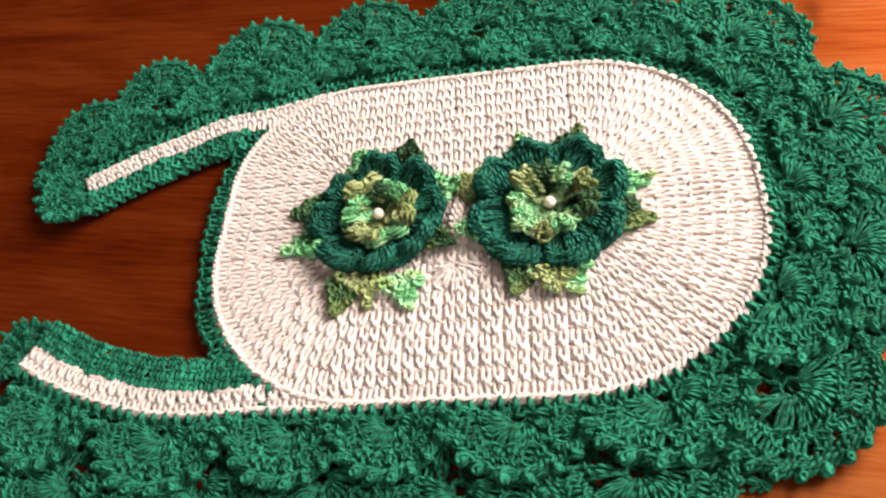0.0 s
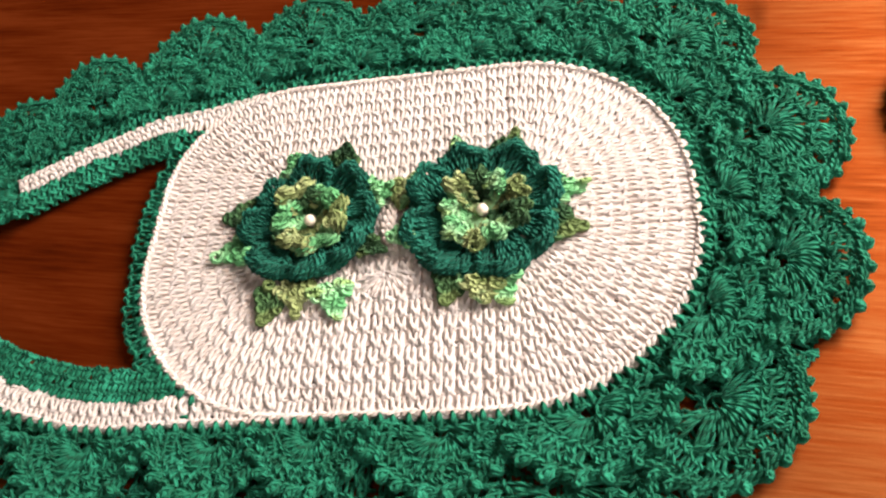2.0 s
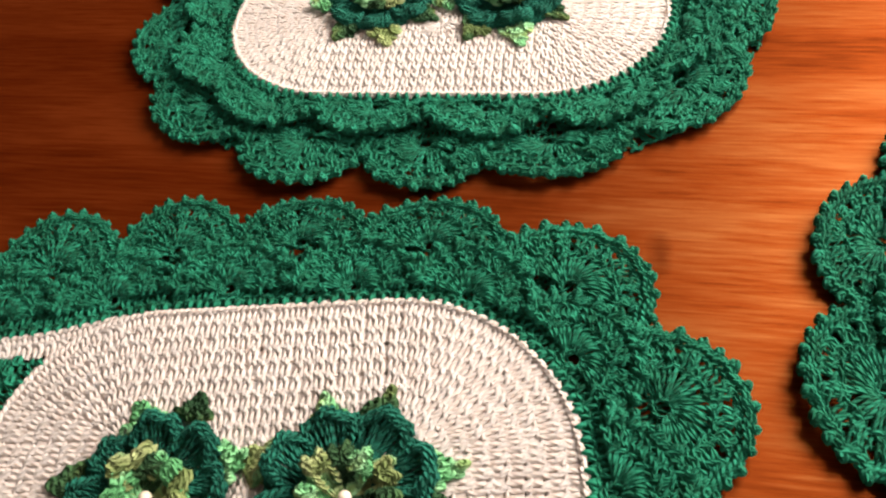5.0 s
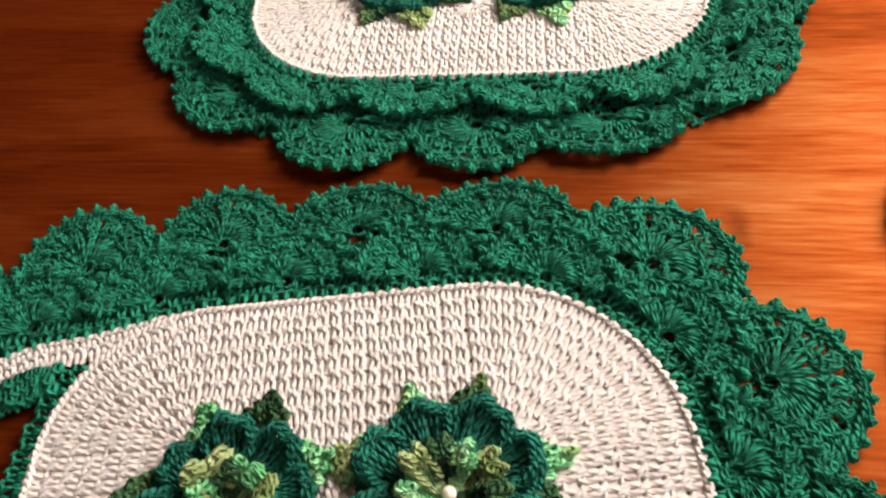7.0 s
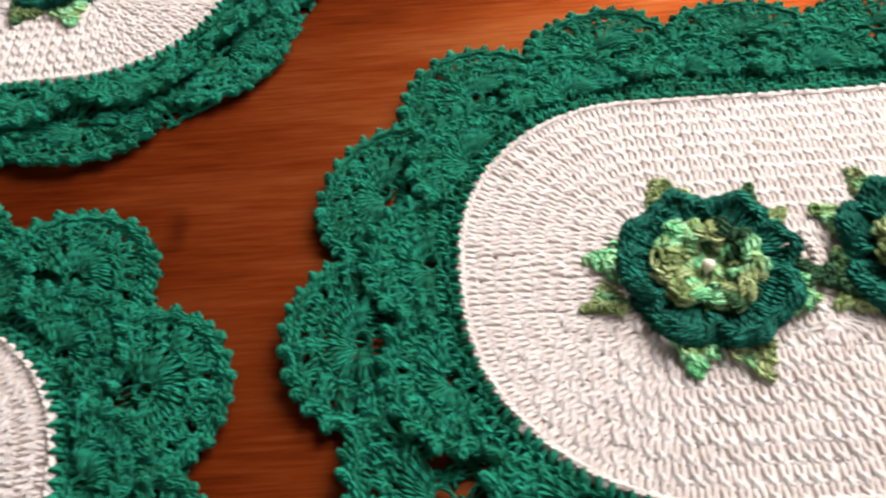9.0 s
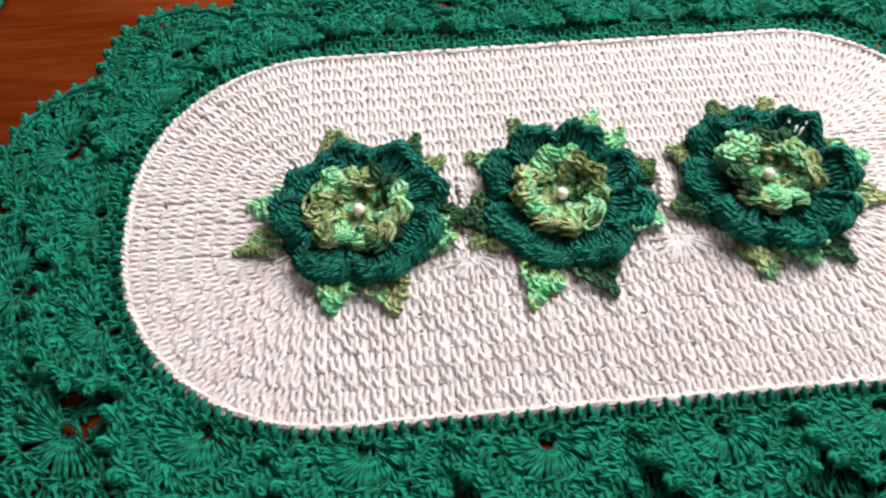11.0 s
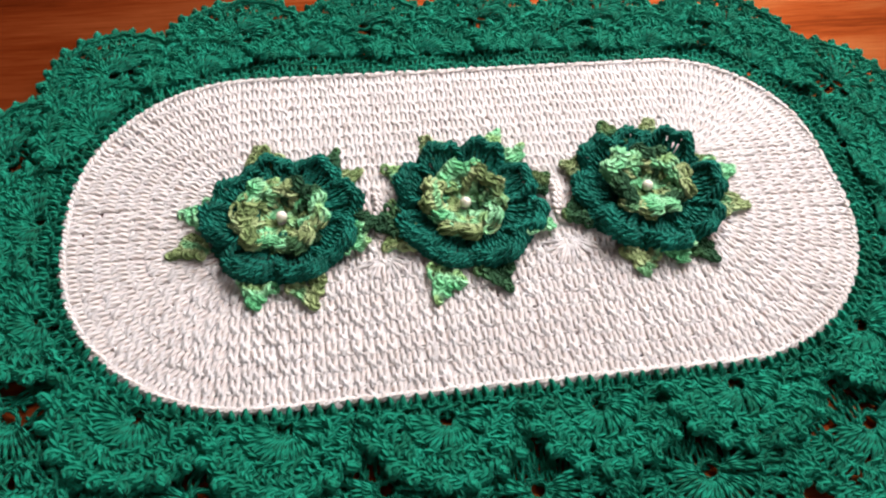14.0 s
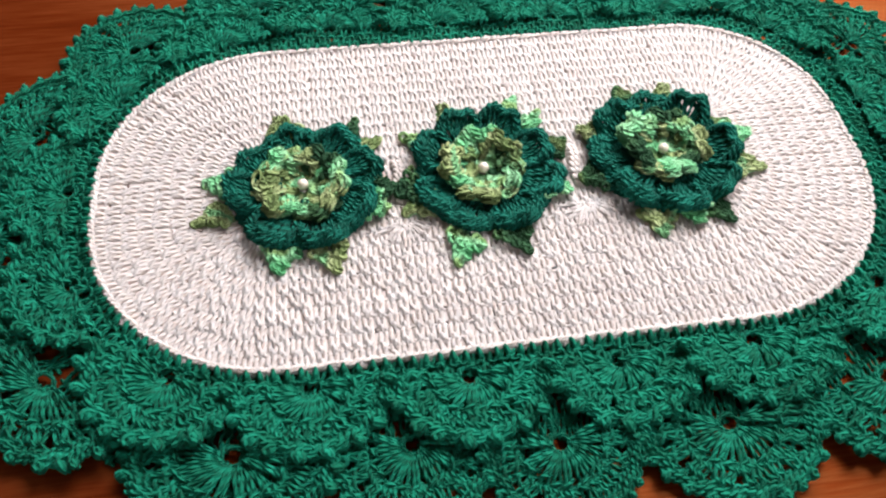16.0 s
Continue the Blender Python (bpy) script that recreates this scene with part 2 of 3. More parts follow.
class Line:
    """A line in the plan, walked anticlockwise: at(s, d) lies d outside it."""

    def __init__(self, pts, closed):
        p = np.asarray(pts, float)
        if closed:
            p = np.vstack([p, p[:1]])
        seg = np.linalg.norm(np.diff(p, axis=0), axis=1)
        keep = np.concatenate([[True], seg > 1e-7])
        p = p[keep]
        self.L = np.concatenate([[0], np.cumsum(np.linalg.norm(np.diff(p, axis=0), axis=1))])
        self.length, self.closed = self.L[-1], closed
        m = max(int(self.length / 0.003), 24)
        s = np.linspace(0, self.length, m + 1)
        self.s, self.p = s, np.stack([np.interp(s, self.L, p[:, c]) for c in (0, 1)], 1)
        if closed:
            t = np.roll(self.p[:-1], -2, 0) - np.roll(self.p[:-1], 2, 0)
            t = np.vstack([t, t[:1]])
        else:
            t = np.gradient(self.p, axis=0)
        t /= np.linalg.norm(t, axis=1, keepdims=True)
        self.n = np.stack([t[:, 1], -t[:, 0]], 1)

    def at(self, s, d):
        s = np.asarray(s, float)
        if self.closed:
            s = s % self.length
        x, y, nx, ny = (np.interp(s, self.s, c) for c in (self.p[:, 0], self.p[:, 1], self.n[:, 0], self.n[:, 1]))
        return np.stack([x + nx * d, y + ny * d], -1)

    def place(self, s, d, z, tilt=0.0, scale=(1, 1, 1)):
        x, y = self.at(s, d)
        q, w = self.at(s, d + 0.01) - self.at(s, d)
        return pose(x, y, z, tilt, 0, math.degrees(math.atan2(w, q)) - 90) @ Matrix.Diagonal((*scale, 1))


def oval(a, b, r, n=24):
    """A long rounded outline, anticlockwise; r: the radius of each corner."""
    out = []
    for q, (sx, sy) in enumerate(((1, 1), (-1, 1), (-1, -1), (1, -1))):
        for th in np.linspace(q * np.pi / 2, (q + 1) * np.pi / 2, n):
            out.append((sx * (a - r[q]) + r[q] * np.cos(th), sy * (b - r[q]) + r[q] * np.sin(th)))
    return out


# strands of one stitch: across (in widths), outwards (in heights), up (in thicknesses)
TALL = [smooth(c, 7) for c in (
    [(-0.10, -0.36, 0.35), (-0.26, 0.04, 0.80), (-0.25, 0.42, 1.0), (-0.10, 0.80, 1.0), (0.10, 1.10, 0.55)],
    [(0.16, -0.34, 0.35), (0.26, 0.06, 0.80), (0.24, 0.42, 0.95), (0.20, 0.76, 0.90), (0.02, 1.06, 0.5)],
    [(-0.26, 0.52, 0.75), (-0.08, 0.62, 1.14), (0.12, 0.80, 1.20), (0.30, 0.98, 0.8)],
    [(-0.54, 0.96, 0.25), (-0.28, 0.92, 0.60), (0.04, 0.96, 0.72), (0.34, 1.00, 0.60), (0.54, 0.98, 0.25)])]
SHORT = [smooth(c, 6) for c in (
    [(-0.05, -0.15, 0.3), (-0.22, 0.3, 0.95), (-0.36, 0.75, 0.9), (-0.42, 1.05, 0.3)],
    [(0.02, -0.15, 0.3), (0.16, 0.3, 1.0), (0.30, 0.75, 0.95), (0.40, 1.05, 0.3)],
    [(-0.55, 0.82, 0.6), (-0.15, 0.95, 1.1), (0.2, 0.78, 1.1), (0.55, 0.92, 0.6)])]


def band(st, line, s0, s1, d0, d1, z, width, radius, thick, kind=TALL, wob=0.05, avoid=None, phase=0.0, sides=5, stops=None):
    """A row of stitches along a line between two distances from it; stops: where each one stands and how wide it is."""
    mid = 0.5 * (d0 + d1)
    if stops is None:
        span = np.linalg.norm(np.diff(line.at(np.linspace(s0, s1, 200), mid), axis=0), axis=1).sum()
        n = max(3, int(round(span / width)))
        w = np.full(n, (s1 - s0) / n)
        s = s0 + (np.arange(n) + 0.5 + phase) * w
    else:
        s, w = stops
    if avoid is not None:
        xy = line.at(s, mid)
        keep = (np.linalg.norm(xy[:, None] - avoid[None], axis=2) > 0.0065).all(1)
        s, w = s[keep], w[keep]
    n = len(s)
    w = w[:, None]
    lean = rng.normal(0, wob * 1.5, (n, 1))
    js, jd, jz = rng.normal(0, wob, (n, 1)), rng.normal(0, wob, (n, 1)), rng.normal(0, wob * 1.6, (n, 1))
    for c in kind:
        ss = s[:, None] + w * (c[:, 0] * (1 + rng.normal(0, wob, (n, 1))) + js + lean * c[:, 1])
        dd = d0 + (d1 - d0) * (c[:, 1] + jd)
        zz = z + thick * (c[:, 2] * (1 + jz))
        st.add(np.concatenate([line.at(ss, dd), zz[..., None]], -1), radius * (1 + rng.normal(0, 0.06, (n, 1))), sides)


def edge_rope(st, line, s0, s1, d, z, radius, spread, pitch):
    s = np.linspace(s0, s1, max(20, int((s1 - s0) / 0.004)))
    xy = line.at(s, d + rng.normal(0, 0.0003, len(s)))
    st.add(rope(np.column_stack([xy, np.full(len(s), z)]), radius, spread, pitch), radius)


def polar(r, th, z):
    return np.stack([r * np.sin(th), r * np.cos(th), z + 0 * th + 0 * r], -1)


def fan_pieces(R, seed, posts=13, rise=0.0, lumps=False, ripple=0.0015, span=104):
    """The pieces of a crochet shell: long stitches from a small eye, an open row, a corded rim and picots."""
    g = np.random.default_rng(seed)
    half = radians(span)
    out = []

    def z(r, th):
        return 0.0028 + rise * (r / R) ** 1.3 + ripple * np.sin(3 * th + seed) * (r / R)

    eye = np.linspace(-np.pi, np.pi, 30)
    ring = np.linspace(-half, half, 60)
    k = np.linspace(0, 1, 6)
    rows = Strands()
    rows.add(rope(polar(0.0060 + 0 * eye, eye, 0.0030), 0.0011, 0.0009, 0.006), 0.0011)
    rows.add(rope(polar(R * 0.53 + 0.0012 * np.sin(ring * 11 + seed), ring, z(R * 0.53, ring) + 0.0012), 0.0012, 0.0012, 0.0080), 0.0012)
    out.append(("eye_ring", rows.mesh("eye_ring")))
    step = 2 * half / (posts - 1)
    for th in np.linspace(-half, half, posts):
        st = Strands()
        th += g.normal(0, 0.025)
        r0, r1 = 0.0054, R * (0.55 + g.normal(0, 0.03))
        up, bend, twist = g.normal(0, 0.0007), g.normal(0, 0.06), g.uniform(0, 6)
        r = r0 + (r1 - r0) * k
        for o in (-1, 1):
            tw = th + bend * k ** 2 + o * step * (0.23 + 0.07 * np.sin(k * 7 + twist))
            st.add(polar(r, tw, z(r, th) + 0.0036 * np.sin(k * np.pi) ** 0.7 + up + o * 0.0006 * np.cos(k * 7 + twist)), 0.00145 * (1 + g.normal(0, 0.06)) * (0.62 + 0.38 * np.minimum(k * 2.0, 1)))
        rm = R * g.uniform(0.44, 0.52)
        st.add(polar(rm + np.array([-0.0026, 0, 0.0026]), th + bend + np.array([-0.0040, 0, 0.0040]) / rm, z(rm, th) + up + np.array([0.0012, 0.0052, 0.0014])), 0.0013)
        out.append(("long_stitch", st.mesh("long_stitch")))
    n2 = int(posts * 1.55)
    step2 = 2 * half / n2
    for i, th in enumerate(np.linspace(-half, half, n2)):
        st = Strands()
        th += g.normal(0, 0.02)
        a0, a1 = 0.50 + g.normal(0, 0.02), 0.80 + g.normal(0, 0.02)
        lean = (0.4 if i % 2 else -0.25) * step2 + g.normal(0, 0.035)
        up, twist = g.normal(0, 0.0010), g.uniform(0, 6)
        r = R * (a0 + (a1 - a0) * k)
        for o in (-1, 1):
            tw = th + lean * (k - 0.4) + o * (0.0013 + 0.0007 * np.sin(k * 5 + twist)) / r
            st.add(polar(r, tw, z(r, th) + 0.0034 * np.sin(0.25 + k * 2.6) ** 0.7 + up), 0.00145 * (1 + g.normal(0, 0.07)))
        for q in (0.30, 0.76):
            rm = R * (a0 + (a1 - a0) * (q + g.normal(0, 0.06)))
            st.add(polar(rm + np.array([-0.0022, 0, 0.0022]), th + lean * (q - 0.4) + np.array([0.0038, 0, -0.0038]) / rm, z(rm, th) + up + np.array([0.001, 0.0050, 0.0014])), 0.0014)
        out.append(("short_stitch", st.mesh("short_stitch")))
    st = Strands()
    for rr, up, cord in ((0.795, 0.0016, 0.0013), (0.865, 0.0034, 0.0015), (0.915, 0.0018, 0.0014)):
        st.add(rope(polar(R * rr + 0.0011 * np.sin(ring * 19 + seed), ring, z(R * rr, ring) + up + 0.0008 * np.sin(ring * 13)), cord, 0.0015, 0.0088), cord)
    out.append(("rim", st.mesh("rim")))
    a = np.linspace(0, 2 * np.pi, 9)
    for th in np.linspace(-half * 0.96, half * 0.96, int(2 * half * R / 0.0128)):
        st = Strands()
        th += g.normal(0, 0.03)
        big = g.uniform(0.75, 1.15)
        over = 0.0016 if lumps else 0
        p = g.normal(0, 0.5)
        for rad0, w, up in ((0.0010, 0.0030, 0.0016), (0.0022, 0.0018, 0.0038)):
            rad = R * 0.922 + rad0 + w * big * np.cos(a)
            tw = th + w * 0.95 * big * np.sin(a + p) / R
            st.add(polar(rad, tw, z(R, th) + up + 0.0012 * np.sin(a * 2 + p) + over), 0.0019 * big)
        st.add(polar(R * 0.922 + np.array([-0.0052, -0.001, 0.0034]) * big, th + np.array([-0.045, 0.0, 0.045]), z(R, th) + np.array([0.001, 0.0054, 0.0030]) + over), 0.0015)
        out.append(("picot", st.mesh("picot")))
    for _, me in out:
        me.materials.append(GREEN)
    return out


OUTER_FANS = [fan_pieces(0.054, 11 + i, 13, 0.001, False, 0.0020) for i in range(5)]
INNER_FANS = [fan_pieces(0.043, 31 + i, 12, 0.0048, True, 0.0018, 92) for i in range(5)]


def shell(name, pieces, rug, at):
    """One shell: its eye ring, and under it the stitches, rim and picots."""
    base = part(name, pieces[0][1], GREEN, rug, at=at)
    for piece, me in pieces[1:]:
        part(piece, me, GREEN, base)
    return base


def ruffle(rug, line, inner, outer, inner_lift=0.0):
    """Two tiers of shells round a line, over a net of green stitches. Each shell: the share of the line at which it stands,
    how far outside the line its eye lies, and its length."""
    eyes = []
    for tier, rows, meshes, z, R in (("outer", outer, OUTER_FANS, 0.0022, 0.054), ("inner", inner, INNER_FANS, 0.0024, 0.043)):
        n = len(rows)
        for i, (f, d, grow) in enumerate(rows):
            s = f * line.length
            if line.closed:
                a, b = (rows[i - 1][0] - (i == 0)) * line.length, (rows[(i + 1) % n][0] + (i == n - 1)) * line.length
            else:
                a, b = rows[max(i - 1, 0)][0] * line.length, rows[min(i + 1, n - 1)][0] * line.length
                if i in (0, n - 1):
                    a, b = s - (b - a), s + (b - a)
            here = line.at(s, d + 0.012)
            gap = 0.5 * (np.linalg.norm(here - line.at(a, d + 0.012)) + np.linalg.norm(line.at(b, d + 0.012) - here))
            sx = min(max(gap / (2 * R * 0.93), 0.8), 1.28)
            tilt = rng.normal(0, 1.2) + (inner_lift if tier == "inner" else 0)
            shell(tier + "_shell", meshes[int(rng.integers(5))], rug, line.place(s, d, z, tilt, (sx, grow * (1 + rng.normal(0, 0.015)), 1)))
            eyes.append(line.at(s, d))
    eyes = np.array(eyes)
    st = Strands()
    for d0 in (0.002, 0.0125, 0.025, 0.0375, 0.050, 0.0625):
        band(st, line, 0, line.length, d0, d0 + 0.0125, 0.0002, 0.0082, 0.0013, 0.0022, TALL, 0.20, eyes)
    tagged(part("net_ground", st.mesh("net_ground"), GREEN, rug), kind="stuff")
    green_edge(rug, line, 0, line.length, avoid=eyes)


def green_edge(rug, line, s0, s1, name="edging", rows=3, depth=0.0092, z=0.0006, d0=-0.0022, avoid=None):
    st = Strands()
    for r in range(rows):
        band(st, line, s0, s1, d0 + r * depth, d0 + (r + 1) * depth + 0.0015, z - 0.0003 * r, 0.0088, 0.0015, 0.0056, SHORT, 0.08, avoid if r else None, phase=0.5 * r)
    n = int((s1 - s0) / 0.0088)
    s = s0 + (np.arange(n) + 0.5) * (s1 - s0) / n + rng.normal(0, 0.0007, n)
    lean = rng.normal(0.0012, 0.0009, (n, 1))
    dd, zz, aa = np.array([0.0062, 0.0030, 0.0008, -0.0016]), np.array([0.0036, 0.0080, 0.0094, 0.0080]), np.array([0.8, 0.3, -0.1, -0.3])
    xy = line.at(s[:, None] + lean * aa, dd + rng.normal(0, 0.0004, (n, 1)))
    st.add(np.concatenate([xy, np.broadcast_to(zz, (n, 4))[..., None]], -1), np.array([0.0024, 0.0023, 0.0019, 0.0014]))
    return part(name, st.mesh(name), GREEN, rug)


def column_stops(a, b, r, line, inset, width):
    """Where the stitches of one round stand: in columns down the straight sides, spread evenly round the corners."""
    arcs = [c * math.pi / 2 for c in r]
    runs = [2 * a - r[0] - r[1], 2 * b - r[1] - r[2], 2 * a - r[2] - r[3], 2 * b - r[3] - r[0]]
    total = sum(arcs) + sum(runs)
    at, s, w = 0.0, [], []
    for q in range(4):
        for length, wide in ((arcs[q], max(r[q] - inset, 0.002) * math.pi / 2), (runs[q], runs[q])):
            if length > 0.001:
                n = max(1, int(round(wide / width)))
                s += [at + (i + 0.5) * length / n for i in range(n)]
                w += [length / n] * n
            at += length
    k = line.length / total
    return np.array(s) * k, np.array(w) * k


def white_panel(rug, a, b, r, height=0.0112, width=0.0080):
    d, first = 0.0, True
    while b - d > 0.004:
        rd = [max(c - d, 0.0035) for c in r]
        line = Line(oval(a - d, b - d, rd), True)
        st = Strands()
        band(st, line, 0, line.length, -height, 0.0, 0.0048, width, 0.00196, 0.0015, TALL, 0.075, stops=column_stops(a - d, b - d, rd, line, height / 2, width))
        if first:
            edge_rope(st, line, 0, line.length, -0.0020, 0.0070, 0.0018, 0.0012, 0.0088)
        part("stitch_round", st.mesh("stitch_round"), WHITE, rug)
        d, first = d + height, False
    # the flat body of each round, with a narrow furrow between the rounds
    bm = bmesh.new()
    d = 0.0
    while b - d > 0.004:
        rings = []
        for e, z in ((d + 0.0030, 0.0012), (d + 0.0030, 0.0060), (d + height - 0.0004, 0.0060), (d + height - 0.0004, 0.0012)):
            e = min(e, b - 0.001)
            rings.append([bm.verts.new((x, y, z)) for x, y in oval(a - e, b - e, [max(c - e, 0.0009) for c in r], 12)])
        for lo, hi in zip(rings, rings[1:] + rings[:1]):
            for q in range(len(lo)):
                bm.faces.new((lo[q - 1], lo[q], hi[q], hi[q - 1]))
        d += height
    bmesh.ops.recalc_face_normals(bm, faces=bm.faces[:])
    part("stitch_base", bm, WHITE, rug)


# ---- flowers ----
def petal_mesh(name, R0, R1, half, seed, base, cup, posts=10):
    """One broad rounded petal: fine stitches that fan out into a shallow bowl, and a thick rim that turns up and over."""
    g = np.random.default_rng(seed)
    st = Strands()

    def rim(f):
        return R0 + (R1 - R0) * (0.54 + 0.46 * np.sqrt(np.maximum(1 - np.abs(f) ** 2.6, 0)))

    def z(u, f):
        return base - 0.0042 * np.sin(np.minimum(u * 1.1, 1) * np.pi) + cup * u ** 3 * (1 - 0.5 * np.abs(f) ** 3) - 0.0065 * np.abs(f) ** 3 * u

    k = np.linspace(0, 1, 7)
    for f in np.linspace(-0.94, 0.94, posts):
        f += g.normal(0, 0.03)
        up, twist = g.normal(0, 0.0010), g.uniform(0, 6)
        for o in (-1, 1):
            r = R0 + (rim(f) - R0) * k
            th = half * f * (0.78 + 0.22 * k) + o * (0.0014 + 0.0006 * np.sin(k * 6 + twist)) / r
            st.add(polar(r, th, z(k, f) + 0.0010 * np.sin(k * np.pi) + up), 0.00125)
        # the outer flank, down from the rim
        j = np.linspace(0, 1, 4)
        st.add(polar(rim(f) + 0.0016 + 0.0016 * np.sin(j * 3), half * f + 0.05 * (j - 0.5), z(1.0, f) * (1 - 0.62 * j)), 0.0015)
    f = np.linspace(-1, 1, 44)
    for dr, dz, cord in ((-0.0018, 0.0016, 0.0015), (0.0018, 0.0004, 0.0016), (0.0030, -0.0034, 0.0015)):
        line = polar(rim(f) + dr + 0.0010 * np.sin(f * 8 + seed), half * f, z(1.0, f) + dz + 0.0022 * np.sin(f * 7 + seed))
        st.add(rope(line + g.normal(0, 0.0003, line.shape), cord, 0.0019, 0.0105), cord)
    return st.mesh(name)


UPPER_PETALS = [petal_mesh("petal", 0.017, 0.0535, radians(22.8), 51 + i, 0.0098, 0.0030 + 0.0018 * i) for i in range(5)]
LOWER_PETALS = [petal_mesh("under_petal", 0.022, 0.0490, radians(21), 61 + i, 0.0058, 0.001 + 0.001 * i) for i in range(2)]


def lobe_mesh(name, half, reach, tall, seed):
    """One curl of the heart: stitches from the centre up to a crumpled rim that folds back and over."""
    g = np.random.default_rng(seed)
    st = Strands()

    def edge(f):
        arch = np.sqrt(np.maximum(1 - 0.98 * np.abs(f) ** 2.2, 0))
        return 0.0155 + (reach - 0.0155) * arch, 0.0105 + (tall - 0.0105) * arch

    k = np.linspace(0, 1, 8)
    for f in np.linspace(-0.86, 0.86, 5):
        f += g.normal(0, 0.05)
        r1, z1 = edge(f)
        for o in (-1, 1):
            r = 0.0032 + (r1 - 0.0032) * k ** 0.9
            st.add(polar(r, half * f + o * 0.0011 / np.maximum(r, 0.006), 0.0070 + (z1 - 0.0070) * k ** 3), 0.0013)
    # the rim swings in and out as it goes round, and rolls over outwards
    f = np.linspace(-1, 1, 40)
    r1, z1 = edge(f)
    p = g.uniform(0, 6)
    swing = 0.0034 * np.sin(f * 6.5 + p)
    for dr, dz, cord in ((-0.0022, 0.0002, 0.0015), (0.0016, 0.0010, 0.0016), (0.0038, -0.0030, 0.0015)):
        line = polar(r1 + dr + swing, half * f * 1.04, z1 + dz + 0.0024 * np.sin(f * 7 + p))
        st.add(rope(line, cord, 0.0018, 0.0088), cord)
    # knots and loose loops on it
    a = np.linspace(0, 2.4 * np.pi, 12)
    for f0 in np.linspace(-0.6, 0.6, 3):
        f0 += g.normal(0, 0.1)
        r0, z0 = edge(f0)
        w, q = g.uniform(0.0022, 0.0036), g.uniform(0, 6)
        st.add(polar(r0 + g.normal(0.0008, 0.0024) + w * np.cos(a + q), half * f0 + w * np.sin(a + q) / r0, z0 + g.normal(0.0010, 0.0010) + 0.0018 * np.sin(a * 0.8 + q)), 0.0015)
    return st.mesh(name)


def leaf_mesh(name, length, width, seed):
    """A small pointed leaf of chunky stitches: from a broad knotted foot together to the tip."""
    g = np.random.default_rng(seed)
    st = Strands()
    for x in np.linspace(-0.8, 0.8, 5):
        x += g.normal(0, 0.08)
        line = smooth([(x * width, -0.002, 0.0030), (x * width, length * 0.22, 0.0050 + g.normal(0, 0.0008)), (x * width * 0.5, length * 0.6, 0.0054), (x * width * 0.1, length * 0.95, 0.0046)], 10)
        st.add(rope(line + g.normal(0, 0.0005, line.shape), 0.0015, 0.0014, 0.0080), 0.0015)
    c = np.linspace(0, 2.5 * np.pi, 13)
    spots = ((-1.2, 0.20), (1.2, 0.22), (-0.75, 0.10), (0.75, 0.10), (-0.9, 0.36), (0.9, 0.38), (-0.2, 0.36), (0.35, 0.40), (-0.55, 0.56), (0.5, 0.58), (-0.2, 0.72), (0.25, 0.76), (0.0, 0.97))
    for x, y in spots:
        x, y = x * width + g.normal(0, 0.0010), y * length + g.normal(0, 0.0012)
        w, h, p = g.uniform(0.0020, 0.0032), g.uniform(0.0026, 0.0038), g.uniform(0, 6)
        st.add(np.stack([x + w * np.cos(c + p), y + h * np.sin(c + p), 0.0064 + g.normal(0, 0.0010) - 0.0010 * y / length + 0.0018 * np.sin(c * 1.3 + p)], 1), g.uniform(0.0016, 0.0021))
    return st.mesh(name)


LEAVES = {tone: [leaf_mesh("leaf", 0.0245, 0.0092, 71 + i + 7 * ord(tone)) for i in range(3)] for tone in "LOD"}
LOBES = {tone: [lobe_mesh("heart_lobe", radians(24), 0.0222 + 0.0018 * i, 0.0178 + 0.0022 * i, 81 + i + 7 * ord(tone)) for i in range(3)] for tone in "LOD"}
TONES = {"L": LIGHT_YARN, "O": OLIVE_YARN, "D": DARK_YARN}


def pearl_bm():
    bm = bmesh.new()
    bmesh.ops.create_uvsphere(bm, u_segments=20, v_segments=12, radius=0.0042)
    for f in bm.faces:
        f.smooth = True
    return bm


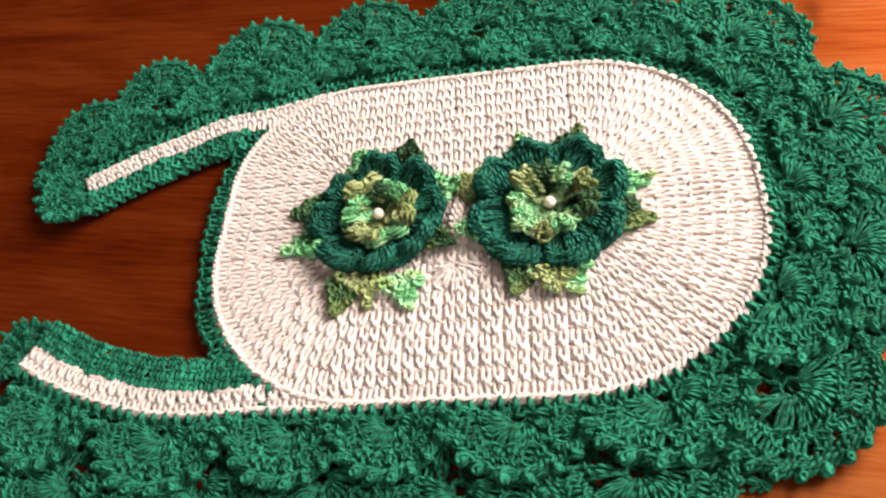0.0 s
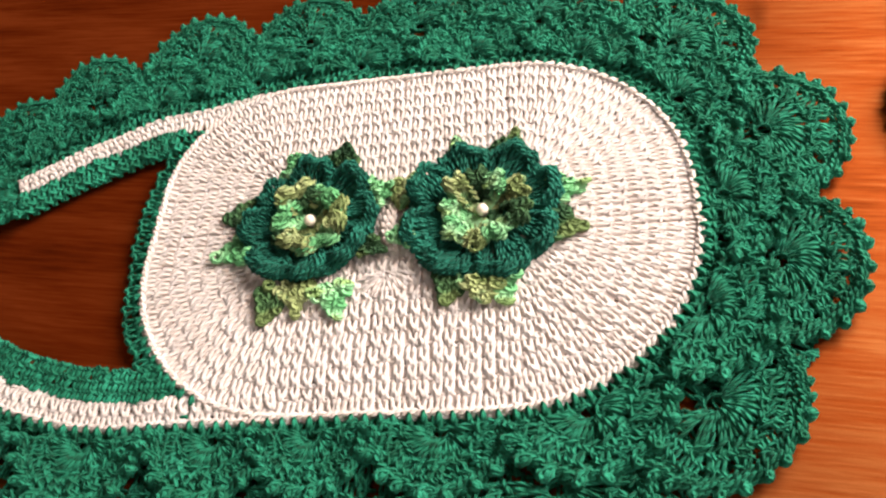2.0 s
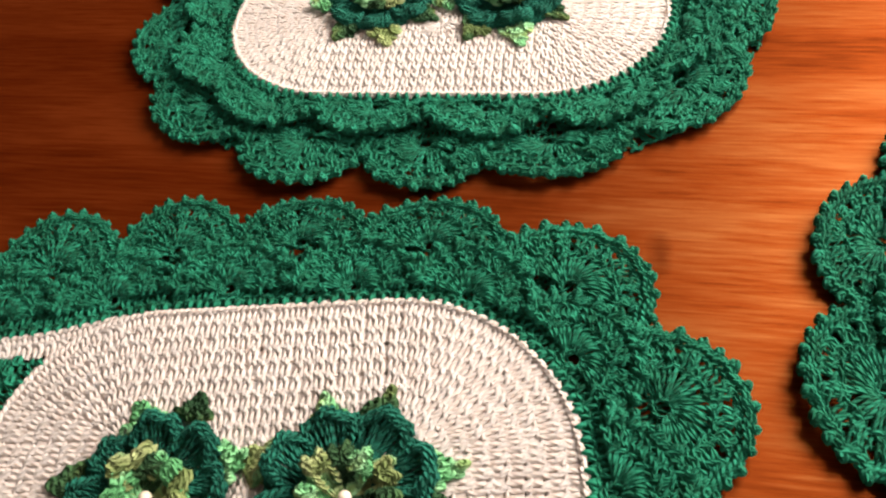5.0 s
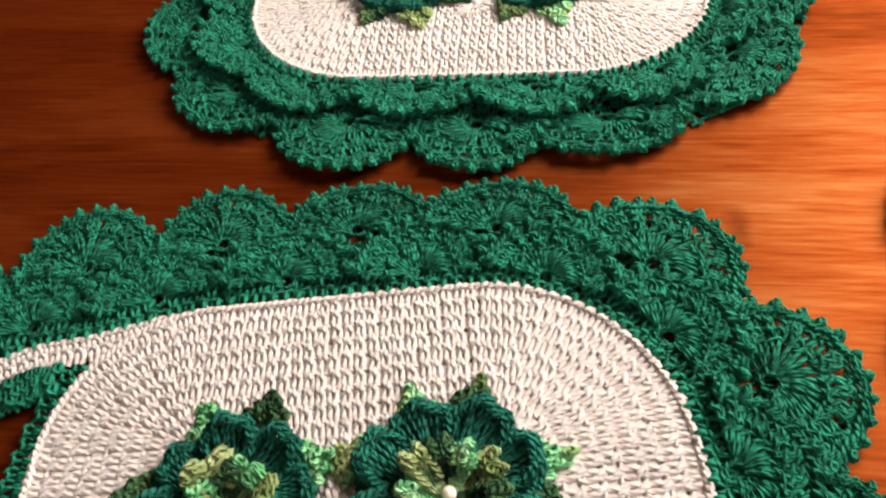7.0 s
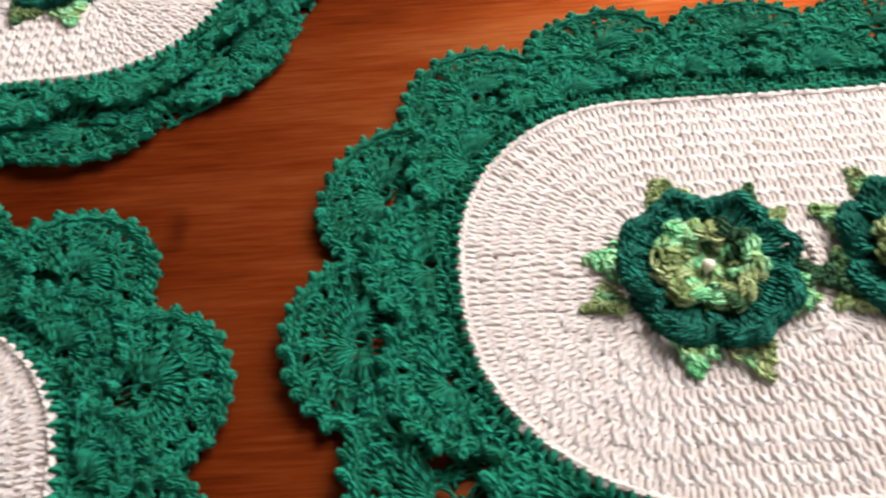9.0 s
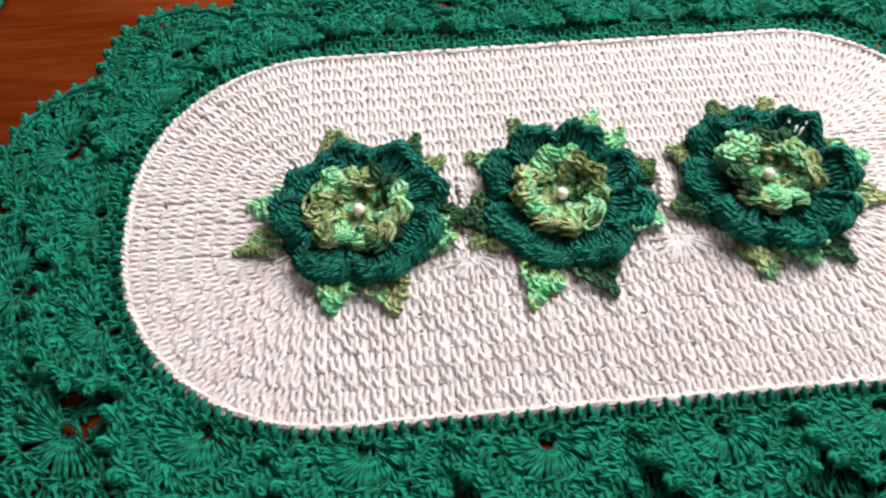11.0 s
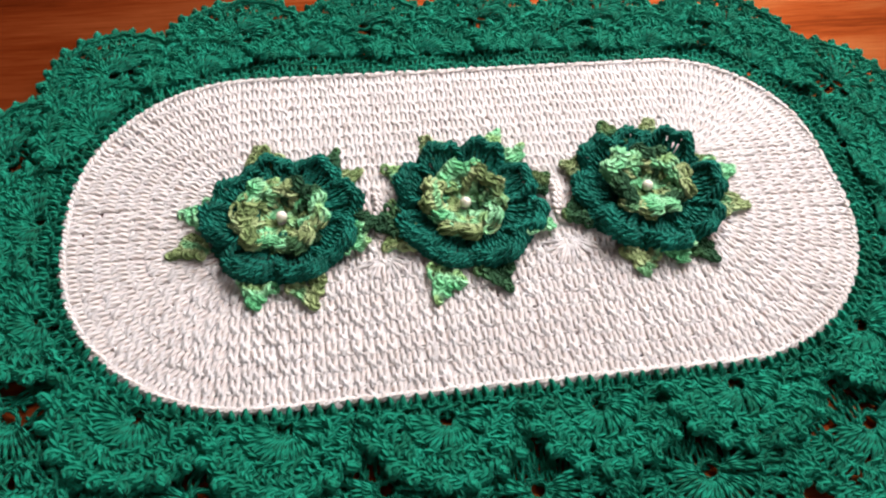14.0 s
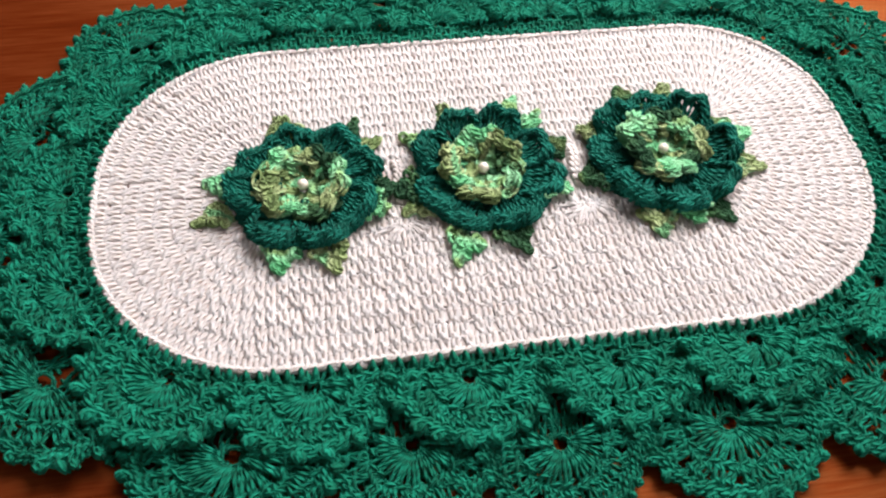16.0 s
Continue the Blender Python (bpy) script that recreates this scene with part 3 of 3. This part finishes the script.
def flower(rug, x, y, R, leaves, heart, turn, seed, pearl=(0, 0)):
    """leaves: direction in degrees in the rug's plan, reach of the tip, tone; heart: direction and tone of each curl.
    Tones: L light green, O olive, D dark green."""
    g = np.random.default_rng(seed)
    size = R / 0.0575
    fl = new("flower")
    fl.parent, fl.matrix_basis = rug, pose(x, y, 0.0058) @ Matrix.Diagonal((1, 1, 0.84, 1))
    fl.empty_display_size = 0.02
    tagged(fl, "dark green crochet flower with variegated heart and leaves")
    for i in range(8):
        part("petal", UPPER_PETALS[int(g.integers(5))], TEAL, fl, at=pose(0, 0, 0, g.normal(0, 2.0), g.normal(0, 6), turn + 45 * i + g.normal(0, 2.5)) @ Matrix.Diagonal((size, size * (1 + g.normal(0, 0.025)), 0.95 + g.normal(0, 0.10), 1)))
        part("under_petal", LOWER_PETALS[int(g.integers(2))], TEAL, fl, at=pose(0, 0, 0, g.normal(0, 1), 0, turn + 22.5 + 45 * i + g.normal(0, 2)) @ Matrix.Diagonal((size, size, 1, 1)))
    ang = [a for a, _ in heart]
    for i, (a, tone) in enumerate(heart):
        after, before = (ang[(i + 1) % len(ang)] - a) % 360, (a - ang[i - 1]) % 360
        wide = min(max((after + before) / 4 / 24 * 1.06, 0.6), 1.5)
        part("heart_lobe", LOBES[tone][int(g.integers(3))], TONES[tone], fl, at=pose(pearl[0], pearl[1], 0, g.normal(0, 3), 0, a - 90) @ Matrix.Diagonal((wide, size * (1 + g.normal(0, 0.05)), (0.82 if math.sin(radians(a)) < -0.4 else 1.0) + g.normal(0, 0.06), 1)))
    part("pearl", pearl_bm(), PEARL, fl, "small round cream pearl bead", pose(pearl[0], pearl[1], 0.0125) @ Matrix.Diagonal((1, 1, 1.19, 1)))
    for a, reach, tone in leaves:
        stands = reach < 0.068
        at = reach - (0.0120 if stands else 0.0250)
        part("leaf", LEAVES[tone][int(g.integers(3))], TONES[tone], fl, at=pose(at * math.cos(radians(a)), at * math.sin(radians(a)), 0.0020 if stands else -0.0015, 0, g.normal(0, 6), a - 90 + g.normal(0, 7)) @ Matrix.Diagonal((1 + g.normal(0, 0.1), (0.68 if stands else 1.0) + g.normal(0, 0.04), 1.1, 1)))
    return fl


def ridge(rug, x, y, half):
    """The raised seam across the middle of a panel, between two flowers, with a fan of long stitches at its foot."""
    t = np.linspace(-1, 1, 30)
    st = Strands()
    for o in (-0.0018, 0.0018):
        st.add(rope(np.stack([x + o + 0.0014 * np.sin(t * 4 + x * 90), y + 0.5 * half * t, 0.0098 - 0.004 * t ** 2], 1), 0.0019, 0.0016, 0.011), 0.0019)
    k = np.linspace(0, 1, 7)
    for th in np.linspace(-1.35, 1.35, 10):
        th += rng.normal(0, 0.07)
        for o in (-1, 1):
            r = 0.004 + (0.016 + rng.normal(0, 0.0015)) * k
            st.add(np.stack([x + r * np.sin(th + o * 0.0014 / r), y - half * 0.86 - r * np.cos(th), 0.0060 + 0.0020 * np.sin(k * 2.8)], 1), 0.0017)
    return part("seam_ridge", st.mesh("seam_ridge"), WHITE, rug)


# ---- room and table ----
GRAIN = -18.0
box("floor", (-2.4, -2.6, -0.85), (WALL_E + 0.3, 3.4, -0.75), FLOORING, "brown tiled floor under the table", "floor")
box("ceiling", (-2.4, -2.6, 2.5), (WALL_E + 0.3, 3.4, 2.6), PLASTER, "plain painted ceiling", "ceiling")
# unseen west and north walls, kept dark to dim the table's left side
box("wall_west", (-2.4, -2.4, -0.75), (-2.3, 3.4, 2.5), LOW_BOUNCE, "plain unseen wall, dark to cut bounced light", "wall")
box("wall_north", (-2.3, 3.3, -0.75), (WALL_E, 3.4, 2.5), LOW_BOUNCE, "plain unseen wall, dark to cut bounced light", "wall")


def wall_with_opening(name, lo, hi, z0, z1, a, b, c, d, at):
    """A wall 0.2 m thick along its own x, with an opening from a to b and from c to d up."""
    bm = bmesh.new()
    for x0, x1, u0, u1 in ((lo, a, z0, z1), (b, hi, z0, z1), (a, b, z0, c), (a, b, d, z1)):
        for v in bmesh.ops.create_cube(bm, size=1)["verts"]:
            v.co = (x0 + (v.co.x + 0.5) * (x1 - x0), (v.co.y + 0.5) * 0.2, u0 + (v.co.z + 0.5) * (u1 - u0))
    ob = tagged(part(name, bm, PLASTER, None), "plain unseen painted wall with an opening for an area lamp", "wall", "", "structure")
    ob.matrix_basis = at


# the south opening is made up, to hold the fill lamp
wall_with_opening("wall_south", -2.3, WALL_E, -0.75, 2.5, SOUTH_X - SOUTH_W / 2, SOUTH_X + SOUTH_W / 2, SOUTH_Z - SOUTH_H / 2, SOUTH_Z + SOUTH_H / 2, pose(0, -2.5, 0))
wall_with_opening("wall_east", -2.4, 3.4, -0.75, 2.5, WIN_Y - WIN_W / 2, WIN_Y + WIN_W / 2, WIN_Z - WIN_H / 2, WIN_Z + WIN_H / 2, pose(WALL_E + 0.2, 0, 0, 0, 0, 90))

table = thing("table", pose(0.5, 0.5, 0, 0, 0, GRAIN), "red-brown varnished wooden table with a long grain", "table")
box("tabletop", (-1.10, -0.85, -0.035), (1.10, 0.85, 0.0), WOOD, kind="", bevel=0.004, parent=table)
for sx in (-1, 1):
    for sy in (-1, 1):
        box("leg", (sx * 1.0 - 0.04, sy * 0.75 - 0.04, -0.75), (sx * 1.0 + 0.04, sy * 0.75 + 0.04, -0.036), WOOD, kind="", bevel=0.005, parent=table)

# ---- long oval rug with three flowers ----
rug = thing("crochet_rug", pose(0.8166, 0.4053, 0.0008, 0, 0, -18.73), "ecru oval crochet rug with green scalloped ruffle and three flowers", "rug", "crochet rug set")
A, B, R = 0.2942, 0.1480, (0.1100, 0.1300, 0.1380, 0.1380)
line = Line(oval(A, B, R), True)
white_panel(rug, A, B, R)
ruffle(rug, line,
       [(0.0, 0.0235, 1.0), (0.057, 0.0225, 1.0), (0.111, 0.018, 1.0), (0.177, 0.022, 1.0), (0.241, 0.0215, 1.0), (0.304, 0.025, 0.95), (0.360, 0.0145, 1.0), (0.416, 0.013, 1.0), (0.470, 0.018, 1.0),
        (0.519, 0.0165, 1.0), (0.579, 0.0145, 1.12), (0.635, 0.012, 1.12), (0.700, 0.0158, 1.12), (0.764, 0.017, 1.12), (0.825, 0.0140, 1.12), (0.891, 0.0163, 1.12), (0.945, 0.020, 1.0)],
       [(0.029, 0.0660, 0.85), (0.075, 0.0640, 0.79), (0.133, 0.0590, 0.79), (0.204, 0.0670, 0.71), (0.274, 0.0640, 0.77), (0.341, 0.0590, 0.81), (0.392, 0.0530, 0.89), (0.442, 0.0580, 0.82), (0.499, 0.0630, 0.90),
        (0.548, 0.0590, 0.88), (0.610, 0.0530, 0.98), (0.673, 0.0560, 1.0), (0.731, 0.0667, 0.97), (0.801, 0.0674, 0.98), (0.862, 0.0630, 1.0), (0.918, 0.0620, 0.92), (0.973, 0.0630, 0.83)])
flower(rug, -0.1406, -0.0018, 0.0580, ((104, 0.076, "O"), (56, 0.073, "D"), (34, 0.072, "O"), (-10, 0.063, "D"), (-26, 0.063, "L"), (-77, 0.078, "O"), (-110, 0.077, "L"), (-162, 0.083, "O"), (170, 0.073, "L")),
       ((5, "L"), (-32, "O"), (-68, "D"), (-110, "L"), (-150, "O"), (172, "O"), (125, "L"), (85, "O"), (48, "D")), 10, 101, (-0.001, -0.002))
flower(rug, -0.0056, -0.0018, 0.0580, ((107, 0.077, "O"), (66, 0.079, "L"), (48, 0.074, "L"), (143, 0.069, "L"), (17, 0.066, "D"), (-23, 0.061, "L"), (-79, 0.077, "D"), (-112, 0.084, "L"), (-153, 0.070, "O"), (-168, 0.064, "D")),
       ((-28, "L"), (-62, "O"), (-105, "O"), (-140, "L"), (165, "O"), (125, "L"), (85, "L"), (48, "O"), (12, "D")), 25, 102, (-0.002, -0.001))
flower(rug, 0.1351, -0.0002, 0.0605, ((105, 0.076, "D"), (71, 0.079, "O"), (154, 0.064, "O"), (-164, 0.067, "D"), (-111, 0.078, "O"), (-84, 0.062, "L"), (-65, 0.075, "D"), (28, 0.070, "D"), (15, 0.079, "L"), (-15, 0.079, "O")),
       ((0, "O"), (-40, "D"), (-85, "L"), (-125, "O"), (-168, "D"), (138, "L"), (100, "O"), (72, "D"), (38, "L")), 0, 103, (-0.001, 0.001))
ridge(rug, -0.0715, -0.003, 0.042)
ridge(rug, 0.0645, -0.001, 0.042)

# ---- contour rug with two arms and two flowers ----
rug = thing("contour_rug", pose(0.0903, 0.4893, 0.0008, 0, 0, -9.29), "ecru crochet contour rug, two open arms, green ruffle, two flowers", "rug", "crochet rug set")
A, B, R = 0.1942, 0.1411, (0.1233, 0.0977, 0.1252, 0.1319)
white_panel(rug, A, B, R)
low = smooth([(-0.3296, -0.0997), (-0.2916, -0.119), (-0.2421, -0.1354), (-0.1925, -0.1432), (-0.1315, -0.142), (-0.0899, -0.1427), (-0.0555, -0.1416), (0.02, -0.1411)], 48)
high = smooth([(0.02, 0.1411), (-0.0816, 0.1432), (-0.1144, 0.1401), (-0.1471, 0.1336), (-0.1806, 0.127), (-0.2145, 0.1237), (-0.2531, 0.1073), (-0.2792, 0.0982), (-0.3319, 0.0714)], 48)
turn_ = [(A - R[0] + R[0] * math.cos(t), B - R[0] + R[0] * math.sin(t)) if t > 0 else (A - R[3] + R[3] * math.cos(t), R[3] - B + R[3] * math.sin(t)) for t in np.linspace(-math.pi / 2, math.pi / 2, 60)]
line = Line(list(map(tuple, low)) + turn_ + list(map(tuple, high)), False)
ruffle(rug, line,
       [(0.043, 0.0113, 1.0), (0.111, 0.0092, 1.0), (0.181, 0.009, 1.0), (0.232, 0.0085, 0.95), (0.295, 0.0088, 1.0), (0.362, 0.0098, 1.0), (0.433, 0.0108, 1.0), (0.495, 0.0150, 1.0),
        (0.562, 0.0165, 1.0), (0.624, 0.0115, 1.0), (0.688, 0.0135, 1.0), (0.763, 0.016, 1.0), (0.832, 0.018, 1.0), (0.898, 0.0185, 1.0), (0.966, 0.0149, 0.9)],
       [(0.012, 0.044, 0.86), (0.072, 0.049, 0.90), (0.135, 0.0455, 0.92), (0.200, 0.042, 0.92), (0.268, 0.052, 0.88), (0.341, 0.0471, 0.88), (0.401, 0.0461, 0.88), (0.463, 0.0455, 0.93),
        (0.529, 0.052, 1.02), (0.588, 0.0533, 1.0), (0.650, 0.0481, 0.80), (0.725, 0.0565, 0.84), (0.799, 0.0542, 0.93), (0.880, 0.0620, 1.0), (0.944, 0.0587, 0.95), (0.988, 0.046, 0.78), (1.0, 0.022, 0.74)])
for s0, s1, e0, e1 in ((0.0, 0.262, 0.0, 0.186), (line.length - 0.222, line.length, line.length - 0.152, line.length)):
    st = Strands()
    for d0 in (-0.0165, -0.0085):
        band(st, line, s0, s1, d0, d0 + 0.0085, 0.0050, 0.0080, 0.0021, 0.0017, TALL, 0.045)
    edge_rope(st, line, s0, s1, -0.0015, 0.0070, 0.0017, 0.0012, 0.0085)
    edge_rope(st, line, e0, e1, -0.0165, 0.0062, 0.0014, 0.0012, 0.0085)
    part("arm_band", st.mesh("arm_band"), WHITE, rug)
    st = Strands()
    for r in range(3):
        band(st, line, e0, e1, -0.0160 - 0.0078 * r, -0.0250 - 0.0078 * r, 0.002, 0.0074, 0.0020, 0.0054, SHORT, 0.07, phase=0.5 * (r % 2))
    part("arm_edging", st.mesh("arm_edging"), GREEN, rug)
for s, side in ((0.0, -1), (line.length, 1)):
    x, y = line.at(s, -0.009)
    q = line.at(s, 0) - line.at(s - side * 0.01, 0)
    shell("tip_shell", INNER_FANS[0], rug, pose(x, y, 0.001, 0, 0, math.degrees(math.atan2(q[1], q[0])) - 90) @ Matrix.Diagonal((0.85, 1.0, 1, 1) if side > 0 else (0.62, 0.62, 1, 1)))
left = Line(oval(A, B, R), True)
green_edge(rug, left, left.length * 0.395, left.length * 0.625, name="inner_edging", rows=1, depth=0.0145)
flower(rug, -0.0696, 0.0030, 0.0510, ((105, 0.069, "L"), (71, 0.065, "D"), (168, 0.068, "D"), (-159, 0.070, "L"), (-108, 0.080, "D"), (-96, 0.072, "O"), (-70, 0.080, "L"), (-29, 0.060, "D"), (23, 0.059, "L")),
       ((42, "L"), (-2, "O"), (-68, "L"), (-112, "O"), (-155, "D"), (160, "L"), (122, "O"), (82, "D")), 5, 111, (0.002, -0.002))
flower(rug, 0.0532, 0.0010, 0.0555, ((108, 0.068, "L"), (72, 0.071, "D"), (15, 0.073, "L"), (-16, 0.070, "D"), (-76, 0.073, "L"), (-88, 0.066, "O"), (-110, 0.074, "D"), (-163, 0.061, "L"), (158, 0.064, "O")),
       ((30, "O"), (62, "L"), (98, "D"), (135, "O"), (172, "L"), (-140, "L"), (-100, "O"), (-62, "L"), (-15, "D")), 18, 112, (0.001, -0.003))
ridge(rug, -0.0115, -0.002, 0.044)

# ---- oval lid cover with two flowers ----
rug = thing("lid_cover", pose(0.2728, 0.9565, 0.0008, 0, 0, -16.7), "ecru oval crochet lid cover with green double ruffle and two flowers", "rug", "crochet rug set")
A, B, R = 0.21, 0.14, (0.12,) * 4
line = Line(oval(A, B, R), True)
white_panel(rug, A, B, R)
ruffle(rug, line,
       [(f, 0.015, 1.0) for f in (0.015, 0.088, 0.162, 0.240, 0.320, 0.400, 0.480, 0.556, 0.623, 0.700, 0.782, 0.859, 0.935)],
       [(0.050, 0.050, 0.86), (0.125, 0.055, 0.90), (0.200, 0.055, 0.90), (0.280, 0.055, 0.90), (0.360, 0.055, 0.90), (0.440, 0.055, 0.90), (0.522, 0.055, 0.84), (0.588, 0.045, 0.96), (0.657, 0.051, 1.06),
        (0.743, 0.0568, 0.97), (0.821, 0.053, 0.80), (0.897, 0.0425, 0.88), (0.972, 0.046, 0.84)], inner_lift=9.0)
for x, turn, seed in ((-0.062, 0, 121), (0.062, 12, 122)):
    flower(rug, x, 0.0, 0.0540, ((-118, 0.074, "D"), (-78, 0.074, "O" if x < 0 else "L"), (-30, 0.068, "D"), (10, 0.066, "L"), (55, 0.070, "O"), (95, 0.072, "L"), (150, 0.066, "O"), (190, 0.066, "L")),
           ((0, "L"), (45, "O"), (90, "D"), (135, "L"), (180, "O"), (225, "L"), (270, "D"), (315, "O")), turn, seed)
ridge(rug, 0.0, -0.002, 0.042)
